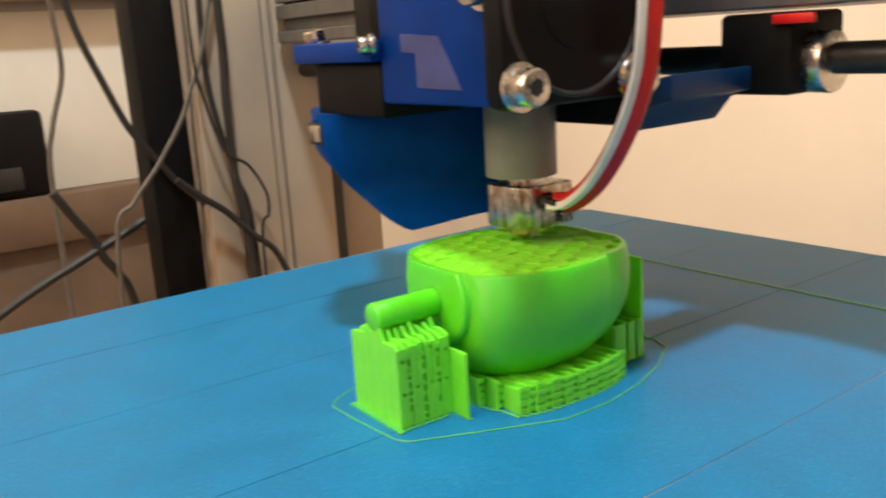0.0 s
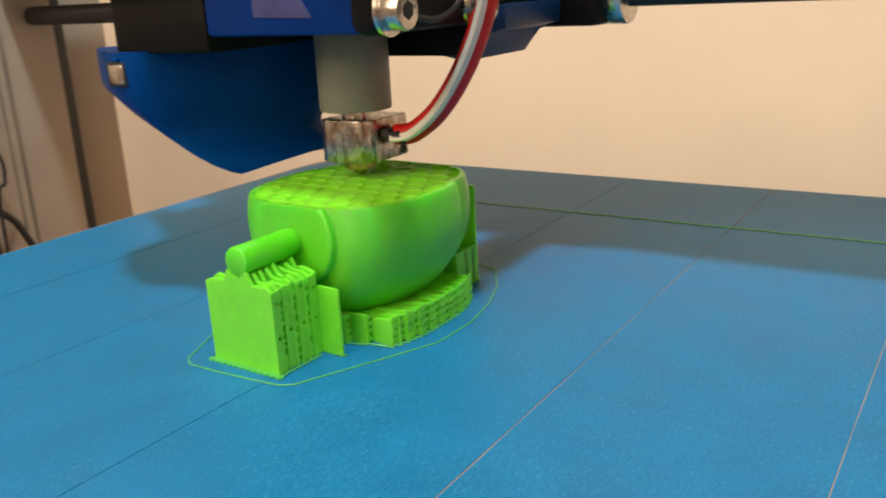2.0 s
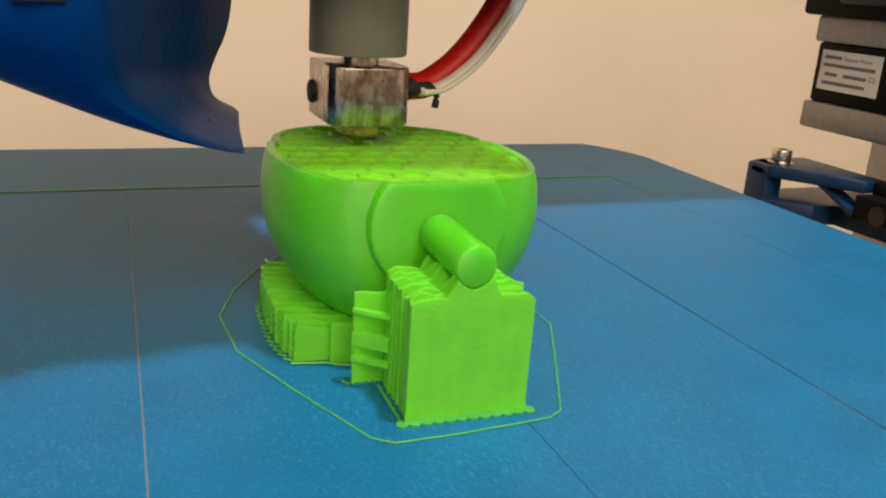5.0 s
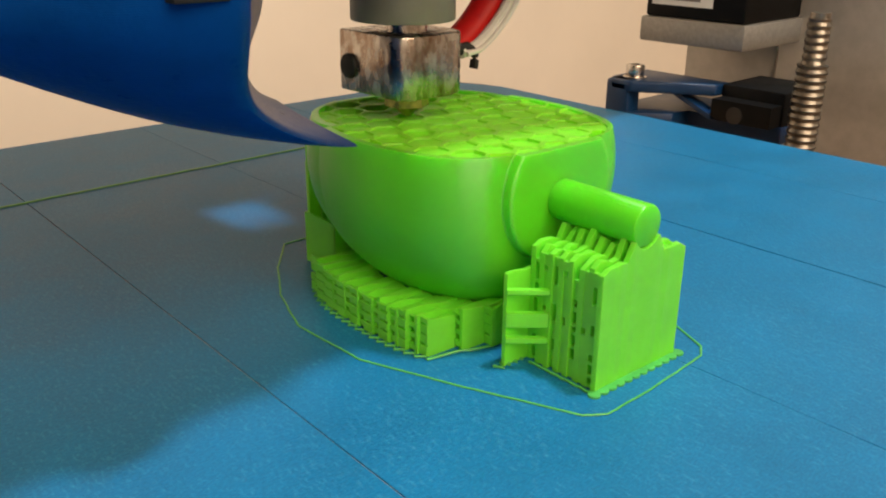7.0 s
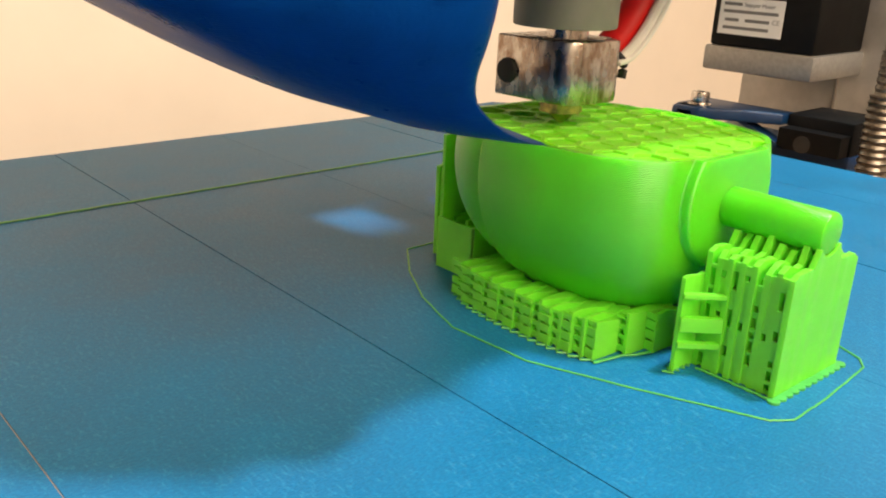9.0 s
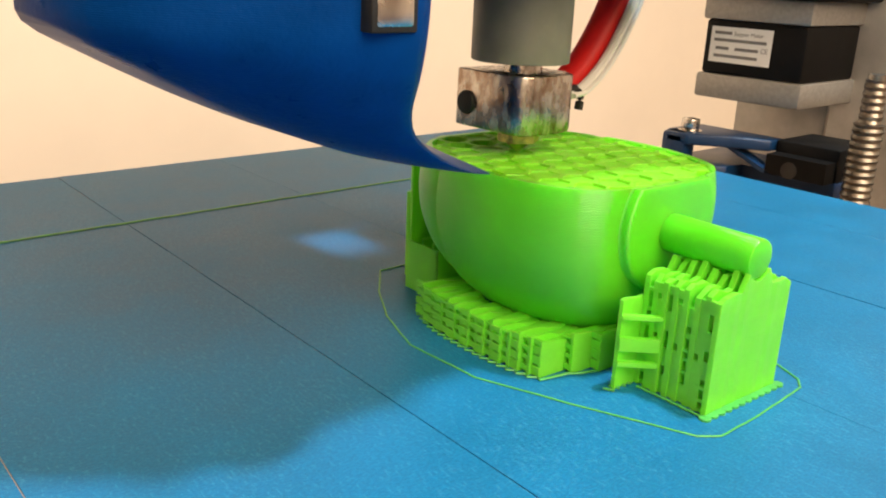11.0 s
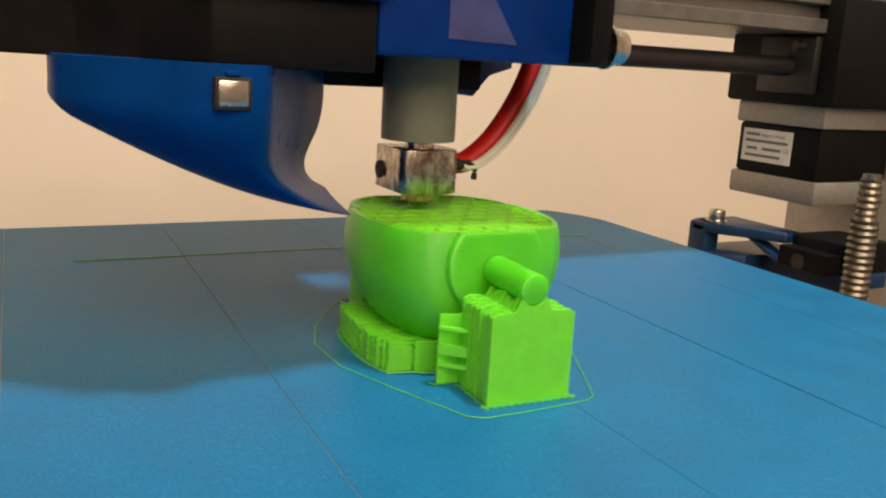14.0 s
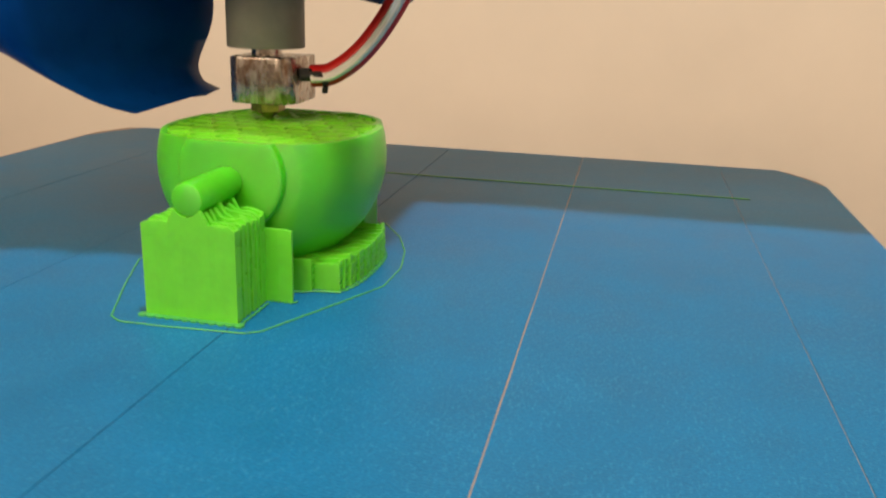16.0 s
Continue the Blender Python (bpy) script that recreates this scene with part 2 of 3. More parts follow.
def prism(poly, axis, lo, hi, bevel=0.0):
    """A polygon pushed along an axis. Its two coordinates are the other axes in order."""
    bm = bmesh.new()
    k = "xyz".index(axis)

    def at(p, d):
        c = list(p)
        c.insert(k, d)
        return bm.verts.new(c)
    a, b = [at(p, lo) for p in poly], [at(p, hi) for p in poly]
    bm.faces.new(a)
    bm.faces.new(b[::-1])
    for i in range(len(poly)):
        j = (i + 1) % len(poly)
        bm.faces.new((a[i], b[i], b[j], a[j]))
    if bevel:
        bmesh.ops.bevel(bm, geom=bm.edges[:], offset=bevel, segments=2, affect="EDGES", profile=0.5)
    return bm


# ---- room ----
def room():
    for name, lo, hi, m in (("wall_north", (-150, 62, -80), (150, 70, 170), M_WALL), ("wall_south", (-150, -260, -80), (150, -252, 170), M_WALL2),
                            ("wall_east", (150, -260, -80), (158, 70, 170), M_WALL2), ("wall_west", (-158, -260, -80), (-150, 70, 170), M_WALL2),
                            ("floor", (-158, -260, -88), (158, 70, -80), M_WOOD), ("ceiling", (-158, -260, 170), (158, 70, 178), M_WALL2)):
        tagged(part(name, box(lo, hi), m), kind="structure", label={"floor": "brown wooden floor", "ceiling": "plain white ceiling"}.get(name, "plain cream painted wall"), category=name.split("_")[0])
    t = thing("table", "brown wooden table under the printer", "table")
    part("tabletop", box((-34, -40, -14), (34, 24, -10), 0.4), M_WOOD, t)
    for x in (-31, 31):
        for y in (-37, 21):
            part("leg", box((x - 2, y - 2, -80), (x + 2, y + 2, -14), 0.3), M_WOOD, t)


room()


# ---- print bed with tape ----
def seam_x(k, y):
    base, slope = SEAMS[k]
    return base + slope * y


SEAMS = [(-13.3, 0.012), (-9.35, 0.02), (-4.41, 0.031), (0.82, 0.017), (6.07, 0.014), (11.12, 0.011), (14.33, 0.018)]
GAPS = [0, 0.02, 0.02, 0.016, 0.034, 0.022, 0]
BED_Y0, BED_Y1 = -11.0, 19.5


def bed():
    t = thing("print_bed", "flat printer bed covered in strips of blue masking tape", "print bed")
    out = [(-13.45, BED_Y0), (14.1, BED_Y0), (14.62, 17.3), (14.5, 17.9), (13.8, 19.2), (13.3, BED_Y1), (-12.3, BED_Y1), (-12.7, 19.3), (-13.2, 18.0), (-13.25, 17.4)]
    part("plate", prism(out, "z", -0.45, -0.02), M_PLATE, t, "pinkish bare bed plate")
    n = 24
    for k in range(6):
        bm = bmesh.new()
        z = 0.0 - 0.003 * (k % 2)
        left, right = [], []
        for i in range(n + 1):
            y = BED_Y0 + (BED_Y1 - BED_Y0) * i / n
            xa, xb = seam_x(k, y) + GAPS[k] * (0.5 + 0.5 * noise.noise((k, y * 0.5, 0))), seam_x(k + 1, y) - GAPS[k + 1] * (0.5 + 0.5 * noise.noise((k, y * 0.4, 5)))
            if k == 0 and y > 17.4:
                xa += (y - 17.4) * 0.5
            if k == 5 and y > 17.4:
                xb -= (y - 17.4) * 0.62
            left.append((xa, y)), right.append((xb, y))
        poly = left + right[::-1]
        part("tape_strip", prism(poly, "z", -0.02, z), M_TAPE, t, smooth=None)
    return t


bed()


# ---- the print ----
AX = 2.40     # height of the barrel's middle
AXLE = 2.29     # height of the axle
TOP = 3.08     # height printed so far
BX = 0.03     # the barrel's middle
PROFILE = [(1.72, 0.99), (1.735, 1.07), (1.77, 1.11), (1.88, 1.13), (1.9, 1.2), (1.97, 1.48), (2.22, 1.82), (2.6, 2.06), (3.1, 2.23), (3.6, 2.32), (4.0, 2.34), (4.5, 2.32),
           (4.96, 2.24), (5.0, 2.21), (5.02, 2.1), (5.3, 2.11), (5.7, 2.0), (6.2, 1.68), (6.58, 1.15), (6.6, 1.0)]
Y_FRONT, Y_BACK = 1.72, 6.6


def half_at_top(r):
    return math.sqrt(max(r * r - (TOP - AX) ** 2, 0.01))


def radius_at(y):
    for (y0, r0), (y1, r1) in zip(PROFILE, PROFILE[1:]):
        if y0 <= y <= y1:
            return r0 + (r1 - r0) * (y - y0) / max(y1 - y0, 1e-6)
    return 0.0


def print_body(t):
    bm = bmesh.new()
    n = 56
    prof = [(p.x, p.y) for p in spline([(y, r, 0) for y, r in PROFILE], 3)]
    rings, inner = [], []
    for y, r in prof:
        a0 = math.asin(min((TOP - AX) / r, 1))
        ring = []
        for i in range(n + 1):
            a = a0 - (math.pi + 2 * a0) * i / n
            ring.append(bm.verts.new((BX + r * math.cos(a), y, AX + r * math.sin(a))))
        rings.append(ring)
        hw = half_at_top(r)
        yy = min(max(y, Y_FRONT + 0.13), Y_BACK - 0.13)
        f = max(hw - 0.14, 0.2)
        inner.append([bm.verts.new((BX + f, yy, TOP)), bm.verts.new((BX + f, yy, TOP - 0.16)), bm.verts.new((BX - f, yy, TOP - 0.16)), bm.verts.new((BX - f, yy, TOP))])
    for a, b, c, d in zip(rings, rings[1:], inner, inner[1:]):
        for i in range(n):
            bm.faces.new((a[i], a[i + 1], b[i + 1], b[i]))
        bm.faces.new((a[0], b[0], d[0], c[0]))
        bm.faces.new((a[-1], b[-1], d[3], c[3]))
        for k in range(3):
            bm.faces.new((c[k], d[k], d[k + 1], c[k + 1]))
    for ring, q in ((rings[0], inner[0]), (rings[-1], inner[-1])):
        bm.faces.new(ring)
        bm.faces.new((ring[0], q[0], q[3], ring[-1]))
        bm.faces.new(q)
    bmesh.ops.remove_doubles(bm, verts=bm.verts, dist=0.0005)
    part("body", bm, M_GREEN, t, "smooth bright green barrel-shaped body", smooth=40)


def honeycomb(t):
    """Open honeycomb cells with thin walls inside the rim, shallow where they are half filled."""
    bm = bmesh.new()
    c = 0.56
    dy = c * math.sqrt(3) / 2
    r_out, r_in = c / math.sqrt(3), c / math.sqrt(3) - 0.05
    j = 0
    y = 1.85
    while y < 6.6:
        hw = half_at_top(radius_at(y)) - 0.1 if radius_at(y) > 0.7 else 0
        for k in range(-8, 9):
            x = k * c + (j % 2) * c / 2
            if abs(x) > hw + 0.1:
                continue
            lift = rnd.uniform(-0.008, 0.008)
            depth = 0.12 if y > 5.6 and rnd.random() < 0.8 else rnd.uniform(0.028, 0.05)
            vs = []
            for ring, z in ((r_out, TOP - 0.15), (r_out, TOP - 0.008 + lift), (r_in, TOP - 0.008 + lift), (r_in * 0.97, TOP - depth), (r_in * 0.5, TOP - depth - 0.006)):
                row = []
                for q in range(12):
                    a = math.pi / 6 + q * math.pi / 6
                    rr = ring * (1.0 if q % 2 == 0 else (0.866 if ring == r_out else 0.885))
                    px, py = x + rr * math.cos(a), y + rr * math.sin(a)
                    lim = max(half_at_top(max(radius_at(min(max(py, 1.8), 6.59)), 0.64)) - 0.1, 0.1)
                    row.append(bm.verts.new((BX + max(-lim, min(lim, px)), min(max(py, 1.84), 6.48), z + rnd.uniform(-0.004, 0.004))))
                vs.append(row)
            for a, b in zip(vs, vs[1:]):
                for q in range(12):
                    bm.faces.new((a[q], a[(q + 1) % 12], b[(q + 1) % 12], b[q]))
            bm.faces.new(vs[-1])
        y += dy
        j += 1
    tagged(part("honeycomb_infill", bm, M_INFILL, t, "open green honeycomb infill", smooth=32), kind="stuff")


def slat(lo, hi, ragged=0.03, steps=4, top=None):
    """A thin support wall with an uneven upper edge; top gives its height along its length."""
    bm = bmesh.new()
    a, b = [], []
    for i in range(steps + 1):
        f = i / steps
        x = lo[0] + (hi[0] - lo[0]) * f
        z = (top(x) if top else hi[2]) + rnd.uniform(-ragged, ragged)
        wob = rnd.uniform(-0.01, 0.01)
        a.append([bm.verts.new((x, lo[1] + wob, lo[2])), bm.verts.new((x, lo[1] + wob, z)), bm.verts.new((x, hi[1] + wob, z + rnd.uniform(-0.01, 0.01))), bm.verts.new((x, hi[1] + wob, lo[2]))])
    for p, q in zip(a, a[1:]):
        for k in range(4):
            bm.faces.new((p[k], q[k], q[(k + 1) % 4], p[(k + 1) % 4]))
    bm.faces.new(a[0])
    bm.faces.new(a[-1])
    return bm


def tower(t, y0, y1, front):
    """A stack of thin zig-zag support walls under the axle."""
    def top(x):
        e = abs(x)
        if e > 0.84:
            return 1.78
        return 1.86 if e > 0.3 else AXLE - math.sqrt(0.32 ** 2 - e ** 2) - 0.004
    count = 8
    step = (y1 - y0) / (count - 1)
    for i in range(count):
        y = y0 + i * step
        wide = 0.93 if (i == 0 and front) or (i == count - 1 and not front) else 0.9 + rnd.uniform(-0.03, 0.02)
        inner = front and 0 < i < count - 1
        cap = lambda x, m=2.03 + rnd.uniform(-0.05, 0.05): min(top(x), m)
        part("support_wall", slat((-wide, y - 0.045, 0.0), (wide, y + 0.045, 1.8), 0.012 if i == 0 else 0.05, 14, cap if inner else top), M_SUPPORT, t, smooth=None)
        if i == count - 1:
            break
        for k in range(4):
            # webs between the walls, sunk below their upper edges
            xa = rnd.uniform(-0.85, 0.6)
            xb = min(xa + rnd.uniform(0.15, 0.5), 0.86)
            zt = min(top(xa), top(xb)) - rnd.uniform(0.0, 0.12)
            part("support_web", prism([(xa, zt - 0.35), (xb, zt - 0.35), (xb, zt - rnd.uniform(0.0, 0.1)), (xa, zt)], "y", y, y + step * rnd.uniform(0.6, 1.0)), M_SUPPORT, t, smooth=None)
        # Core block added between the walls so the side slots look less black.
        part("support_core", box((-0.76, y, 0.02), (0.76, y + step, 1.70 + rnd.uniform(-0.08, 0.05))), M_SUPPORT, t, smooth=None)
        for side in (-1, 1):
            # folds that join neighbouring walls: closed strips and ladders of short bars in turn
            ladder = (i + (side > 0)) % 2 == 0
            z = 0.02
            while z < 1.74:
                h = rnd.choice((0.05, 0.09, 0.3)) if ladder else rnd.uniform(0.5, 0.9)
                gap = rnd.choice((0.1, 0.16, 0.28)) if ladder else rnd.uniform(0.05, 0.12)
                hi = min(z + h, 1.78)
                x = side * (wide - rnd.uniform(0.0, 0.025) - (0.02 if ladder else 0.0))
                part("support_fold", box((min(x, x - side * 0.06), y - 0.02, z), (max(x, x - side * 0.06), y + step + 0.02, hi)), M_SUPPORT, t, smooth=None)
                z = hi + gap


def scallops(t, points, r=0.05):
    """The loops of the first layer that stick out along an edge."""
    for x, y in points:
        part("first_layer_loop", cyl((x, y, 0.0), (x, y, 0.035), r, n=10), M_LINE, t, smooth=None)


def zigzag(t, points):
    part("first_layer_edge", sweep([(x, y, 0.02) for x, y in points], 0.025, 0.02, 6), M_LINE, t)


def printed_model():
    t = thing("printed_model", "bright green half-printed plastic barrel with an axle on support walls", "3D print")
    t.rotation_euler.z = radians(-1.9)
    print_body(t)
    honeycomb(t)
    bm = cyl((0, 1.9, AXLE), (0, 0.12, AXLE), 0.31, n=36, bevel=0.05)
    part("axle", bm, M_GREEN, t, "round green axle stub")
    part("axle", cyl((0, 6.5, AXLE), (0, 7.6, AXLE), 0.31, n=36, bevel=0.04), M_GREEN, t, "round green axle stub")
    tower(t, 0.14, 1.42, True)
    tower(t, 7.05, 7.45, False)
    # side slabs beside the front tower
    for side in (-1, 1):
        for y, hgt in ((1.5, 1.49),):
            xs = sorted((side * 0.85, side * (1.42 if side > 0 else 1.36)))
            part("support_slab", slat((xs[0], y - 0.035, 0), (xs[1], y + 0.035, hgt), 0.02, 4), M_SUPPORT, t, smooth=None)
        if side < 0:
            for z0, z1 in ((0.42, 0.5), (0.68, 0.9), (1.2, 1.27)):
                part("support_bridge", prism([(-1.4, 1.42), (-1.34, 1.5), (-0.88, 1.1), (-0.94, 1.02)], "z", z0, z1), M_SUPPORT, t, smooth=None)
    # curved skirt of short walls under the belly
    for side in (-1, 1):
        count = 20
        for i in range(count):
            y = 2.05 + i * 0.19
            if y > 5.6:
                continue
            f = (y - 3.9) / 2.0
            outer = 2.28 - 0.5 * abs(f) ** 3 if y > 2.3 else 1.1 + (y - 2.05) * 2.4
            body = radius_at(y)
            dz = AX - 0.55
            inner = math.sqrt(max(body * body - dz * dz, 0.04)) if body > dz else 0.35
            inner = min(inner, outer - 0.3)
            lo, hi = sorted((side * inner, side * outer))
            hgt = 0.66 + 0.05 * math.sin(i * 2.1)
            part("support_wall", slat((lo if side > 0 else lo + 0.03, y - 0.03, 0), (hi - 0.03 if side > 0 else hi, y + 0.03, hgt), 0.025, 3, lambda x, s=side, o=outer, h=hgt: h - 0.22 * max(0.0, (o - abs(x)) - 0.25)), M_SUPPORT, t, smooth=None)
            ladder = i % 2 == 1
            lo2, hi2 = sorted((side * (inner + 0.03), side * (outer - 0.12)))
            part("support_fill", box((lo2, y, 0.02), (hi2, y + 0.19, hgt - 0.1 + rnd.uniform(-0.03, 0.03))), M_SUPPORT, t, smooth=None)
            for z0, z1 in ((0.02, 0.17), (0.215, 0.34), (0.385, 0.51), (0.555, 0.64)):
                if ladder:
                    z0, z1 = z0 + 0.03, z1 - 0.02
                x = side * (outer - rnd.uniform(0.0, 0.02) - (0.025 if ladder else 0.0))
                part("support_fold", box((min(x, x - side * 0.05), y - 0.02, z0), (max(x, x - side * 0.05), y + 0.21, z1 + rnd.uniform(-0.01, 0.02))), M_SUPPORT, t, smooth=None)
        pts = []
        for i in range(40):
            y = 2.05 + i * 0.095
            f = (y - 3.9) / 2.0
            outer = 2.28 - 0.5 * abs(f) ** 3 if y > 2.3 else 1.1 + (y - 2.05) * 2.4
            pts.append((side * (outer + (0.09 if i % 2 else 0.0)), y))
        zigzag(t, pts)
    # rear plates
    part("support_plate", slat((-1.22, 6.93, 0), (1.38, 7.0, 2.52), 0.02, 12, lambda x: 2.52 if abs(x) > 0.45 else 2.05), M_SUPPORT, t, smooth=None)
    for y in (5.92, 6.36, 6.68):
        part("support_slab", slat((-1.36 if y < 6.0 else -1.12, y - 0.035, 0), (1.45, y + 0.035, 1.02), 0.015, 6), M_SUPPORT, t, smooth=None)
    for side, xs in ((-1, (-1.36, -1.3)), (1, (1.39, 1.45))):
        for z0, z1 in ((0.01, 1.0),):
            part("support_fold", box((xs[0], 5.9, z0), (xs[1], 6.9, z1)), M_SUPPORT, t, smooth=None)
    scallops(t, [(-0.98 + i * 0.178, 0.05) for i in range(12)], 0.095)
    for side in (-1, 1):
        zigzag(t, [(side * (0.97 + 0.02 * (i % 2)), 0.1 + i * 0.11) for i in range(12)])
        zigzag(t, [(side * (1.0 + 0.07 * i), 1.42 + (0.14 if i % 2 else 0.0)) for i in range(8)])
        zigzag(t, [(side * (1.2 + 0.1 * (i % 2) + 0.15 * (side > 0)), 6.3 + i * 0.09) for i in range(9)])
    return t


printed_model()


def loop_and_line():
    loop = [(-1.5, -0.14), (-1.22, -0.34), (-0.3, -0.35), (1.2, -0.27), (1.45, -0.1), (2.2, 1.4), (2.92, 2.9), (2.98, 4.2), (2.75, 5.5), (2.35, 6.62), (1.7, 7.72), (1.1, 7.98),
            (-1.0, 7.95), (-1.75, 7.0), (-2.4, 5.9), (-2.85, 4.66), (-2.8, 3.1), (-2.2, 1.5)]
    dense = []
    for i, p in enumerate(loop):
        q = loop[(i + 1) % len(loop)]
        for k in range(6):
            f = k / 6
            dense.append((p[0] + (q[0] - p[0]) * f + rnd.uniform(-0.006, 0.006), p[1] + (q[1] - p[1]) * f + rnd.uniform(-0.006, 0.006), 0.012))
    tagged(part("skirt_loop", sweep(dense, 0.018, 0.013, 6, closed=True), M_LINE), "thin green filament loop on the blue tape around the print", "filament line")
    pts = [(-7.2 + 18.95 * i / 60, 14.08 + 0.012 * math.sin(i * 1.7), 0.012) for i in range(61)]
    tagged(part("purge_line", sweep(pts, 0.065, 0.016, 6), M_PURGE), "straight dark green filament line across the tape", "filament line")


loop_and_line()

# ---- print head ----
NX, NY = -0.3, 4.9
HEAD, FRAME = (-0.05, -0.05, 0.03), (0.0, 0.5, 0.0)


def bolt(name, a, d, r, length, parent, washer=True):
    """A cap screw with a socket at a, its head towards d."""
    a, d = Vector(a), Vector(d).normalized()
    bm = cyl(a, a + d * length, r, n=28, bevel=r * 0.12)
    if washer:
        add_cyl(bm, a - d * 0.06, a + d * 0.02, r * 1.3, n=28)
    ob = part(name, bm, M_STEEL, parent, "shiny steel cap screw")
    # A solid hexagon; the socket's shade is its dark colour.
    part("socket", cyl(a + d * (length - 0.02), a + d * (length + 0.006), r * 0.5, n=6), M_DARK, ob, "solid hexagon coloured dark as the socket's shade")
    return ob


def hot_end():
    t = thing("hot_end", "metal hot end with a scorched heater block and nozzle", "hot end", HEAD)
    # a chamfered left corner and a rounded right one
    right = [(NX + 0.4 + 0.4 * math.sin(a * math.pi / 16), NY - 0.29 - 0.4 * math.cos(a * math.pi / 16)) for a in range(9)]
    bm = prism([(NX - 0.68, NY + 0.94), (NX - 0.68, NY - 0.45), (NX - 0.6, NY - 0.6), (NX - 0.42, NY - 0.69)] + right + [(NX + 0.8, NY + 0.94)], "z", 3.46, 4.46, 0.035)
    part("heater_block", bm, M_BLOCK, t, "scorched shiny aluminium heater block")
    nrm = Vector((-1, 0, 0))
    at = Vector((NX - 0.68, NY + 0.66, 3.88))
    # A solid stub stands for the cartridge hole, with its shade as dark colour.
    part("cartridge_stub", cyl(at - nrm * 0.1, at + nrm * 0.07, 0.21, n=24, bevel=0.05), M_DARK, t, "dark stub in place of the cartridge hole")
    bm = cyl((NX, NY, 3.05), (NX, NY, 3.24), 0.05, 0.26, n=24)
    add_cyl(bm, (NX, NY, 3.24), (NX, NY, 3.48), 0.38, n=6)
    part("nozzle", bm, M_BRASS, t, "dark tarnished brass nozzle")
    # blobs of burnt plastic on the block's lower edge
    bm = bmesh.new()
    for k in range(5):
        c = Vector((NX + rnd.uniform(-0.2, 0.25), NY - 0.3 + rnd.uniform(-0.1, 0.06), 3.45 + rnd.uniform(0.0, 0.04)))
        r = bmesh.ops.create_icosphere(bm, subdivisions=2, radius=rnd.uniform(0.03, 0.06))
        bmesh.ops.translate(bm, vec=c, verts=r["verts"])
    part("plastic_residue", bm, M_PURGE, t, "burnt green plastic residue", smooth=80)
    part("heat_break", cyl((NX, NY, 4.42), (NX, NY, 4.68), 0.34, n=20), M_STEEL, t)
    part("insulator", cyl((NX - 0.03, NY + 0.05, 4.64), (NX - 0.03, NY + 0.05, 6.6), 0.86, n=40, bevel=0.03), M_PEEK, t, "grey cylindrical insulator")
    part("thermistor_clip", box((NX + 0.8, NY - 0.2, 3.95), (NX + 1.05, NY + 0.12, 4.22), 0.05), M_DARK, t)
    return t


